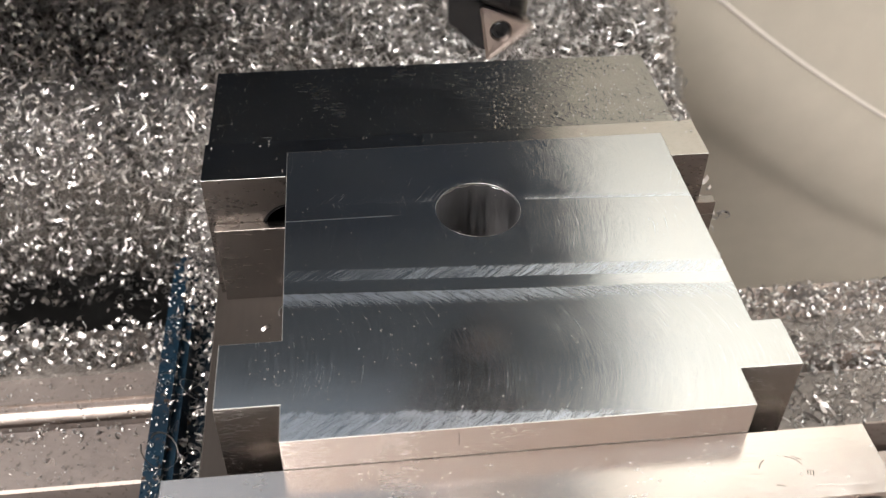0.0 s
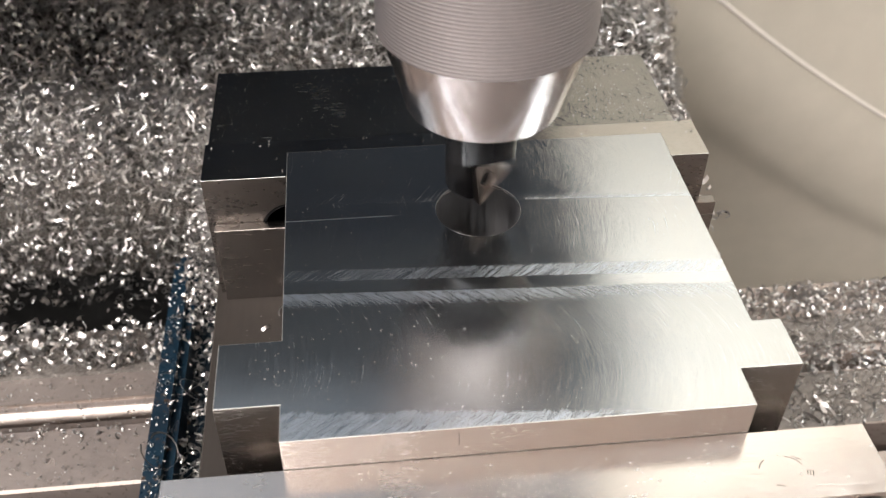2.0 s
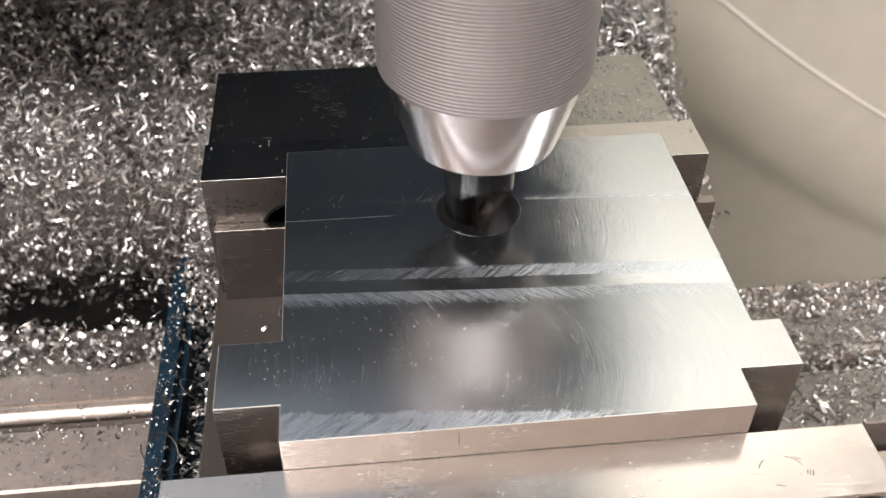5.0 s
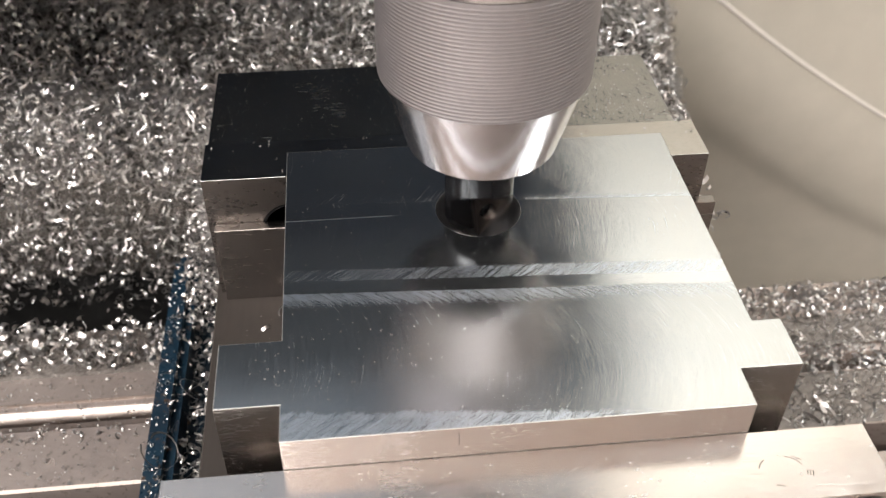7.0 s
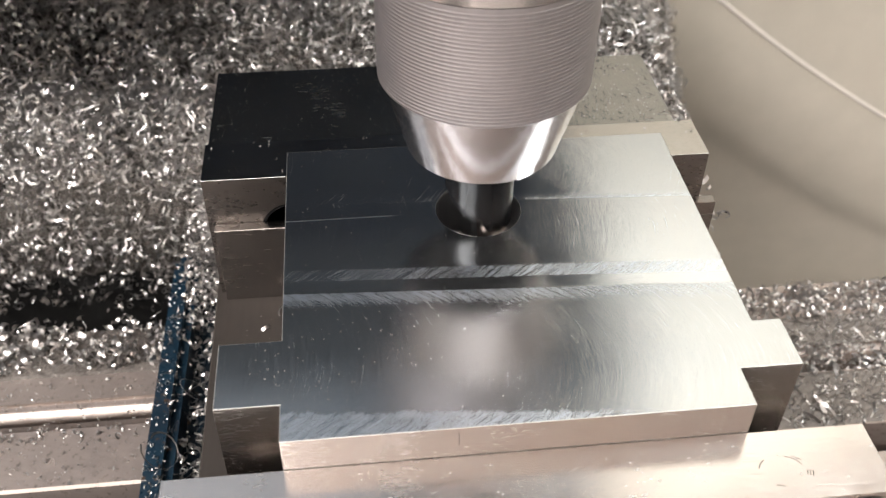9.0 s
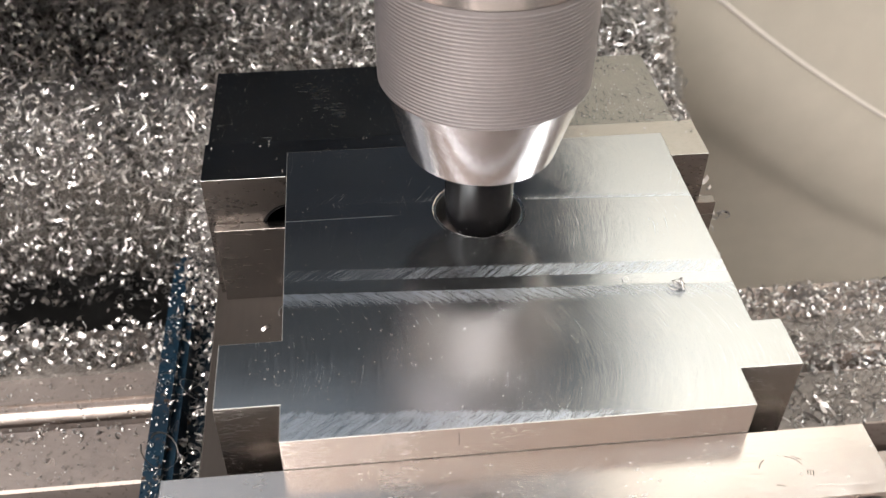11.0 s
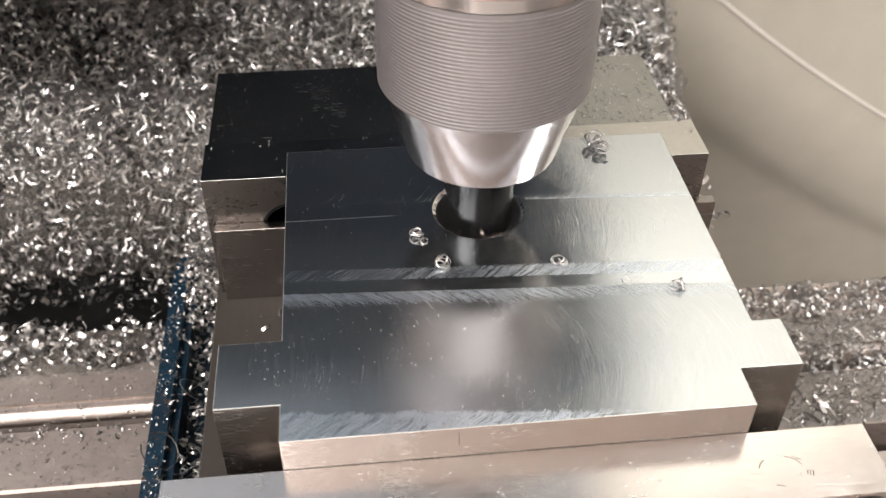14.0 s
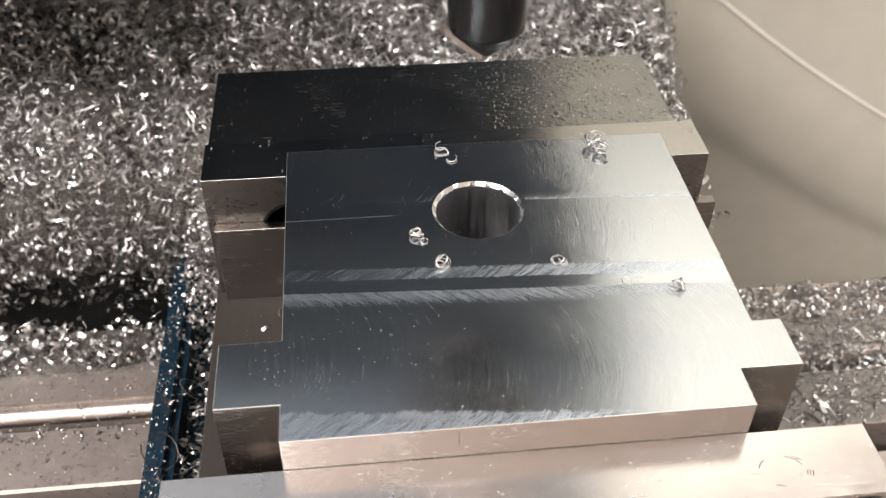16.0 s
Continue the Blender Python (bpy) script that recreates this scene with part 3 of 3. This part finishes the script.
def build_cutter(chuck):
    """Chamfer cutter: a body with a gullet, one triangular insert on it and its screw. Tip 30 under the chuck's nose."""
    cut = part("chamfer_cutter", bmesh.new(), M_BLACK, chuck, "black chamfer cutter with one triangular insert")
    tip, r = -29.6, 7.9
    prof = [(0.25, tip + 0.5), (r - 0.4, tip + 7.6), (r, tip + 8.3), (r, 2.0)]

    def cut_copy(planes):
        bm = lathe(prof, 48)
        for co, no in planes:
            geom = bm.verts[:] + bm.edges[:] + bm.faces[:]
            res = bmesh.ops.bisect_plane(bm, geom=geom, plane_co=co, plane_no=no, clear_outer=True)
            es = [e for e in res["geom_cut"] if isinstance(e, bmesh.types.BMEdge)]
            bmesh.ops.edgeloop_fill(bm, edges=es)
        return bm

    slope_co, slope_no = Vector((-1.5, 0, tip + 13.6)), Vector((0.40, 0.55, 1)).normalized()
    lower = cut_copy([(slope_co, slope_no), (Vector((0, 1.7, 0)), Vector((0, -1, 0)))])
    upper = cut_copy([(slope_co, -slope_no)])
    me = bpy.data.meshes.new("upper")
    upper.to_mesh(me)
    lower.from_mesh(me)
    upper.free()
    bpy.data.meshes.remove(me)
    cut.data = mesh_of("chamfer_cutter", lower, M_BLACK, (0, 0, 0), True)
    # insert: a rounded triangle with a screw hole, its face on the plane y = 0
    corners = [Vector((0.4, tip)), Vector((10.35, tip + 8.0)), Vector((-1.55, tip + 12.6))]
    mid = sum(corners, Vector((0, 0))) / 3
    outer = []
    for i, c in enumerate(corners):
        a, b = (corners[i - 1] - c).normalized(), (corners[(i + 1) % 3] - c).normalized()
        for k in range(5):
            f = k / 4
            outer.append(c + a * 0.7 * (1 - f) ** 1.5 + b * 0.7 * f ** 1.5)
    bm = bmesh.new()
    N = 60
    # resample the outline so that it matches the ring of the hole
    ring = outer + [outer[0]]
    lens = np.cumsum([0] + [(ring[i + 1] - ring[i]).length for i in range(len(ring) - 1)])
    samples = [Vector((float(np.interp(s, lens, [p.x for p in ring])), float(np.interp(s, lens, [p.y for p in ring])))) for s in np.linspace(0, lens[-1], N, endpoint=False)]
    ang0 = [math.atan2((p - mid).y, (p - mid).x) for p in samples]
    loops = []
    for scale, y in ((0.93, 2.0), (1.0, 0.0), (0.90, 0.12), (0.84, 0.32)):
        loops.append([bm.verts.new((mid.x + (p.x - mid.x) * scale, y, mid.y + (p.y - mid.y) * scale)) for p in samples])
    for rr, y in ((2.35, 0.25), (2.0, 0.7), (2.0, 1.6)):
        loops.append([bm.verts.new((mid.x + rr * math.cos(a), y, mid.y + rr * math.sin(a))) for a in ang0])
    for a, b in zip(loops, loops[1:]):
        for i in range(N):
            bm.faces.new((a[i], a[(i + 1) % N], b[(i + 1) % N], b[i]))
    bm.faces.new(loops[0])
    bm.faces.new(loops[-1][::-1])
    part("insert", bm, M_CARBIDE, cut, "coppery coated carbide triangular insert", True)
    bm = bmesh.new()
    rows = []
    for rr, y, star in ((1.95, 1.5, 0), (1.95, 0.55, 0), (1.7, 0.35, 0), (1.05, 0.35, 1), (0.95, 1.3, 1)):
        rows.append([bm.verts.new((mid.x + rr * (1 + star * 0.14 * math.cos(6 * 2 * PI * i / 48)) * math.cos(2 * PI * i / 48), y,
                                   mid.y + rr * (1 + star * 0.14 * math.cos(6 * 2 * PI * i / 48)) * math.sin(2 * PI * i / 48))) for i in range(48)])
    for a, b in zip(rows, rows[1:]):
        for i in range(48):
            bm.faces.new((a[i], a[(i + 1) % 48], b[(i + 1) % 48], b[i]))
    bm.faces.new(rows[-1])
    part("insert_screw", bm, M_BLACK, cut, "dark star-socket screw", True)
    return cut


# ---------------------------------------------------------------- swarf
def heap_height(x, y):
    """Top of the heap behind the vise."""
    x, y = np.asarray(x, float), np.asarray(y, float)
    edge = 108 + 0.20 * (y - 85)
    right = np.clip((edge - x) / 22, 0, 1)
    front = np.clip((y - 132) / 32, 0, 1)
    back = np.clip((y - 132) / 190, 0, 1)
    left = np.clip((-x - 60) / 180, 0, 1)
    lump = 5 * np.sin(x * 0.045 + 1) * np.sin(y * 0.05) + 3 * np.sin(x * 0.11 + y * 0.07)
    return -128 + (18 + 26 * front ** 0.6 + 26 * back + 8 * left + lump) * np.sqrt(right) * np.clip(front * 3, 0, 1) ** 0.5


def build_heap():
    rng = np.random.default_rng(3)
    # base sheet is darkened: the shade between the chips is put in its colour
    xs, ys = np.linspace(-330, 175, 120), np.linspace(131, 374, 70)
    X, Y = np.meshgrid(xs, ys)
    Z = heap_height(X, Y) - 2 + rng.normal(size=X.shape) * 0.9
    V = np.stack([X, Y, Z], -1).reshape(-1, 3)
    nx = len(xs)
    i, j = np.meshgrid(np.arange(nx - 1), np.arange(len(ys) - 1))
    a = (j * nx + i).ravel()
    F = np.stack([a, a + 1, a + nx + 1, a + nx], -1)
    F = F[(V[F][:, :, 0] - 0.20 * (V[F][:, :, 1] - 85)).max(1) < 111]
    n = 30000
    px, py = rng.uniform(-300, 170, n), 132 + 240 * rng.uniform(0, 1, n) ** 1.1
    px, py = np.concatenate([px, rng.uniform(-300, -60, 6000)]), np.concatenate([py, rng.uniform(131, 180, 6000)])
    keep = px < 110 + 0.20 * (py - 85)
    px, py = px[keep], py[keep]
    pz = heap_height(px, py) + rng.uniform(-2.5, 3.0, len(px))
    V2, F2 = swarf(rng, len(px), np.stack([px, py, pz], -1), 1.2, (120, 520), (0.18, 0.46), (0.7, 3.2), (0.2, 2.6), k=9)
    # long springy strands among the short curls
    m = 1700
    sx, sy = rng.uniform(-250, 110, m), rng.uniform(134, 330, m)
    V3, F3 = swarf(rng, m, np.stack([sx, sy, heap_height(sx, sy) + rng.uniform(0, 4, m)], -1), 1.0, (60, 230), (0.3, 0.75), (2.6, 8.0), (0.2, 2.5), k=10, flat=0.4)
    F2 = np.concatenate([F2, F3 + len(V2)])
    V2 = np.concatenate([V2, V3])
    F2 = F2 + len(V)
    at = (-60, 240, -128)
    me = bpy.data.meshes.new("swarf_heap")
    allv = (np.concatenate([V, V2]) - np.array(at)) * U
    me.from_pydata(allv.tolist(), [], np.concatenate([F, F2]).tolist())
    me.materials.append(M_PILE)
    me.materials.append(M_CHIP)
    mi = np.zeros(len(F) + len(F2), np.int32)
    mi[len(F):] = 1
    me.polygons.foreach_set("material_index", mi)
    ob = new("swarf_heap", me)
    ob.location = loc(*at)
    tagged(ob, "heap of curled bright aluminium swarf behind the vise", "metal swarf", "", "stuff")


def scatter(name, n, x, y, z, label, size=1.0, seed=1, up=0.6, **kw):
    rng = np.random.default_rng(seed)
    p = np.stack([rng.uniform(*x, n), rng.uniform(*y, n), np.full(n, z) + rng.uniform(0.1, up, n)], -1)
    V, F = swarf(rng, n, p, size, **kw)
    low = V[:, 2] < z + 0.02
    V[low, 2] = z + 0.02
    swarf_object(name, V, F, M_CHIP, ((x[0] + x[1]) / 2, (y[0] + y[1]) / 2, z), label, "metal swarf")


def crust(x0, x1, y0, y1, seed):
    """Thin uneven layer with a ragged surface."""
    rng = np.random.default_rng(seed)
    bm = bmesh.new()
    nx, ny = 120, 18
    g = [[bm.verts.new((x, y, ZT + (0.02 if j in (0, ny - 1) or i in (0, nx - 1) else 0.12 + abs(rng.normal()) * 0.22)))
          for i, x in enumerate(np.linspace(x0, x1, nx))] for j, y in enumerate(np.linspace(y0, y1, ny))]
    for j in range(ny - 1):
        for i in range(nx - 1):
            bm.faces.new((g[j][i], g[j][i + 1], g[j + 1][i + 1], g[j + 1][i]))
    return bm


def build_loose_swarf():
    S = "loose bright aluminium chips "
    scatter("swarf_chips", 260, (8, 60), (46, 79), -7.5, S + "thick on the fixed jaw", 0.17, 25, 0.3, k=3)
    scatter("swarf_chips", 650, (-260, -96), (120, 136), -142, S + "hanging off the front of the heap", 1.3, 26, 30.0, k=7)
    scatter("swarf_chips", 700, (-230, -98), (14.5, 64), ZT, S + "and fine dust on the table", 0.32, 28, 0.3, k=2)
    for y0, y1 in ((14.5, 37.6), (50.4, 65.0)):
        solid("dark_crust", crust(95, 260, y0, y1, 31 + int(y0)), M_DUST_DARK, (170, (y0 + y1) / 2, ZT), "uneven crust of oily metal dust on the table", "metal dust", "", "stuff")
    scatter("swarf_chips", 800, (95, 240), (14.5, 64), ZT + 0.3, S + "and fine dust on the table", 0.5, 29, 0.4, k=4)
    scatter("swarf_chips", 300, (95, 200), (14.5, 60), ZT + 0.3, S + "long and straight, strewn on the table", 1.0, 33, 0.8, length=(20, 70), width=(0.7, 1.5), radius=(3.0, 9.0), k=5, flat=0.7)
    scatter("swarf_chips", 420, (-87, -69.5), (-100, 60), ZT + 8, S + "in the gap beside the vise bed", 1.0, 30, 12.0)
    scatter("swarf_strands", 60, (-94, -71), (-95, 80), ZT + 14, S + "drawn out into hair-thin strands beside the vise bed", 1.0, 36, 9.0, length=(120, 380), width=(0.14, 0.3), radius=(2.0, 5.5), pitch=(0.3, 2.5), k=14)
    scatter("swarf_chips", 120, (-230, -98), (33, 39), ZT, S + "caught along the lip of the slot", 0.7, 37, 0.8, k=4)
    scatter("swarf_chips", 5, (-66, -50), (-20, 20), ZB, S + "on the vise bed", 1.1, 27, 0.6)
    scatter("swarf_chips", 620, (-66, 60), (44, 79), -7.5, S + "sprinkled on the fixed jaw", 0.085, 5, 0.3, k=3)
    scatter("swarf_chips", 60, (-67, 66), (27.5, 43), -7.5, S + "on the rear jaw plate", 0.22, 6, 0.2, k=3)
    scatter("swarf_chips", 100, (-44, 44), (-60, 26), 0, S + "on the milled plate", 0.13, 7, 0.1, k=3)
    scatter("swarf_chips", 110, (-44, 36), (-16, 26), 0, S + "fine as dust on the milled plate", 0.085, 43, 0.1, k=3)
    scatter("swarf_chips", 60, (-52, -12), (-53, -30), 0, S + "gathered at the front of the milled plate", 0.13, 35, 0.1, k=3)
    scatter("swarf_chips", 420, (-86, -69.5), (-90, 97), ZT + 8, S + "packed between vise bed and rim", 1.0, 8, 9.0)
    scatter("swarf_chips", 420, (-96, -88), (-90, 99), ZT + 21, S + "clinging to the blue rim", 0.5, 9, 0.6, k=3)
    # sheet added only to darken the table edge under the ridge
    solid("dark_crust", crust(-262, -98, 61.5, 83, 71), M_DUST_DARK, (-180, 72, ZT), "thin dark sheet added under the ridge of chips to darken the table edge", "metal dust", "", "stuff")
    scatter("swarf_chips", 400, (-190, -98), (64, 84), ZT, S + "in a ridge along the table edge", 1.35, 10, 6.0, width=(0.4, 1.5))
    scatter("swarf_strands", 90, (-200, -98), (62, 84), ZT, S + "drawn out into strands over the ridge", 1.0, 38, 7.0, length=(80, 300), width=(0.2, 0.45), radius=(1.6, 4.5), k=10)
    scatter("swarf_chips", 160, (-230, -98), (14.5, 64), ZT, S + "strewn on the table", 0.7, 11, 0.7)
    scatter("swarf_chips", 900, (95, 260), (64, 80), ZT, S + "in a ridge along the table edge", 1.2, 12, 3.5)
    scatter("swarf_chips", 420, (95, 240), (47, 51), ZT - 1.5, S + "caked on the lip of the slot", 0.8, 34, 1.8, k=4)
    scatter("swarf_chips", 520, (95, 240), (38, 50), ZT - 6, S + "filling the table slot", 1.3, 13, 7.0)
    scatter("swarf_chips", 420, (95, 240), (14.5, 64), ZT, S + "strewn on the table", 0.9, 14, 1.2)
    scatter("swarf_chips", 1100, (63, 80), (30, 122), ZT + 8, S + "piled beside the fixed jaw", 1.2, 15, 74.0)
    scatter("swarf_chips", 900, (-88, -70), (60, 125), ZT + 12, S + "piled beside the fixed jaw", 1.2, 16, 32.0)


build_room()
build_machine()


def build_bead():
    """A raised bead along the guard's bright line, placed to fit the camera's view."""
    pts = []
    for i in range(61):
        f = -0.5 + 2.3 * i / 60
        pts.append((215 + 200 * f, 0, bead_z(215 + 200 * f)))
    bm = tube(pts, 1.7, 16)
    for v in bm.verts:
        v.co.y = 419.8 + v.co.y * 0.35
    solid("guard_bead", bm, M_BEADLIGHT, (300, 419, -300), "raised bead on the beige guard, its highlight put into a paler colour", "bead", kind="structure", smooth=True)


build_bead()
build_vise()
build_parallels()
PLATE, RIM = build_workpiece()
CHUCK = build_chuck()
CUTTER = build_cutter(CHUCK)
build_heap()
build_loose_swarf()

# chips that the cutter throws on the plate: x, y, landing time, curls, size, heading
THROWN = [(39.2, -30.4, 10.7, 5, 0.75, 20), (28.9, -27.1, 10.9, 1, 0.4, 70), (-15.5, -8.7, 11.42, 3, 0.85, 0), (-13.2, -10.9, 11.6, 1, 0.6, 40), (15.2, -20.8, 12.45, 3, 0.9, 150),
          (26.2, -21.5, 12.5, 1, 0.7, 100), (-11.0, -18.7, 12.75, 3, 1.0, 210), (33.7, 21.7, 13.8, 9, 1.35, 60), (-7.3, 24.0, 14.42, 2, 1.15, 300), (-4.0, 18.9, 14.46, 1, 0.95, 30)]


def build_thrown():
    made = []
    for i, (x, y, t, n, size, head) in enumerate(THROWN):
        rng = np.random.default_rng(40 + i)
        p = rng.normal(size=(n, 3)) * np.array([1.3, 0.8, 0.2]) * size * (0.4 if n < 4 else 1.0)
        ob = thing("chip_curl", (0, 0, 0), "freshly cut curled aluminium chip thrown from the hole", "metal chip", "chips thrown on the plate")
        pieces = [swarf(rng, 1, p[k:k + 1], size, (230, 560) if i < 8 else (190, 250), (0.35, 0.7) if i < 8 else (0.6, 0.9), (0.9, 1.6), (0.12, 0.5), k=20, flat=0.6) for k in range(n)]
        low = min(V[:, 2].min() for V, F in pieces)
        for V, F in pieces:
            V[:, 2] = (V[:, 2] - low) * 0.65
            me = bpy.data.meshes.new("curl")
            me.from_pydata((V * U).tolist(), [], F.tolist())
            me.polygons.foreach_set("use_smooth", np.ones(len(F), bool))
            me.materials.append(M_CHIP)
            curl = new("curl", me)
            curl.parent = ob
            thick = curl.modifiers.new("thickness", "SOLIDIFY")
            thick.thickness = 0.00012
        made.append(ob)
    rng = np.random.default_rng(77)
    V, F = swarf(rng, 2, np.array([[10.4, -1.0, -21.5], [10.8, -0.5, -19.0]]), 1.2, (240, 400), (0.2, 0.34), (2.0, 2.8), (0.3, 0.9), k=22)
    wisp = swarf_object("swarf_strand", V, F, M_CHIP, (0, 0, 0), "springy aluminium swarf strand caught on the cutter", "metal chip")
    del wisp["kind"]
    return made, wisp


CURLS, WISP = build_thrown()

# ---------------------------------------------------------------- movement
# height of the chuck's nose over the plate
HEIGHT = [(0, 70.6), (0.3, 71.0), (0.8, 71.0), (0.9, 70.0), (1.0, 66.2), (1.1, 60.8), (1.2, 55.5), (1.3, 50.6), (1.4, 46.3), (1.5, 43.0), (1.6, 40.3), (1.7, 37.9), (1.8, 35.8),
          (1.9, 33.8), (2.0, 31.8), (2.1, 30.2), (2.2, 29.1), (2.3, 28.3), (2.5, 26.9), (2.7, 26.0), (3.0, 25.2), (3.5, 24.5), (7.0, 22.4), (9.0, 21.5), (12.5, 20.6),
          (14.1, 20.4), (14.3, 21.4), (14.4, 24.0), (14.5, 27.7), (14.6, 35.0), (14.7, 40.2), (14.8, 45.8), (14.9, 51.8), (15.0, 58.0), (15.1, 65.5), (15.2, 70.5), (15.3, 71.0), (16.0, 71.0)]
# where the insert points at every half second, in degrees
PHASE = [(0, 0), (0.5, 35), (1.0, -85), (1.5, 157), (2.0, 40), (2.5, -85), (3.0, 156), (3.5, 36), (4.0, -80), (4.5, 160), (5.0, 45), (5.5, -70), (6.0, -150), (6.5, 150), (7.0, 30), (7.5, -90),
         (8.0, 155), (8.5, 45), (9.0, -70), (9.5, 170), (10.0, 50), (10.5, -60), (11.0, -160), (11.5, 160), (12.0, 10), (12.5, -100), (13.0, 150), (13.5, 45), (14.0, -80), (14.5, 170), (15.0, 75), (15.5, 5), (16.0, 175)]


def turn_table():
    rows, last = [], None
    for t, a in PHASE:
        if last is not None:
            a += 360 * round((last - 845 - a) / 360)
        rows.append((t, a))
        last = a
    return rows


def chuck_rows():
    turns = turn_table()
    rows = []
    for f in range(481):
        t = f / 30
        z = float(np.interp(t, [r[0] for r in HEIGHT], [r[1] for r in HEIGHT])) - 1.8
        a = float(np.interp(t, [r[0] for r in turns], [r[1] for r in turns]))
        rows.append((t, pose(0, 0, z * U, 0, 0, a)))
    return rows


def thrown_rows(i):
    """A curl lies under the hole until it is cut, flies up past the cutter and comes to rest on the plate."""
    x, y, t, n, size, head = THROWN[i]
    d = math.hypot(x, y)
    ux, uy = x / d, y / d
    under = pose((i - 4.5) * 1.2 * U, -6 * U, ZB * U, 0, 0, head - 60)
    return [(0, under), (t - 0.40, under), (t - 0.27, pose(ux * 9 * U, uy * 9 * U, -6 * U, 40, 20, head - 50)), (t - 0.2, pose(ux * 13 * U, uy * 13 * U, 6 * U, 80, 30, head - 30)),
            (t - 0.1, pose((x * 0.6 + ux * 5) * U, (y * 0.6 + uy * 5) * U, 9 * U, 50, 10, head - 10)), (t, pose(x * U, y * U, 0.05 * U, 0, 0, head)), (16, pose(x * U, y * U, 0.05 * U, 0, 0, head))]


def motions():
    rows = chuck_rows()
    walk(CHUCK, rows)
    under = pose(0, 0, -24 * U, 0, 0, 0)
    caught = [(t, m) for t, m in rows if t > 14.35]
    walk(WISP, [(0, under), (14.2, under)] + caught)
    for i, ob in enumerate(CURLS):
        walk(ob, thrown_rows(i))
    # the ring sinks out of sight inside the plate, baring the finished chamfer
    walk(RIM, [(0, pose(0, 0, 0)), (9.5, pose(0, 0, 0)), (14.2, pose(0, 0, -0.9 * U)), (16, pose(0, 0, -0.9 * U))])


motions()
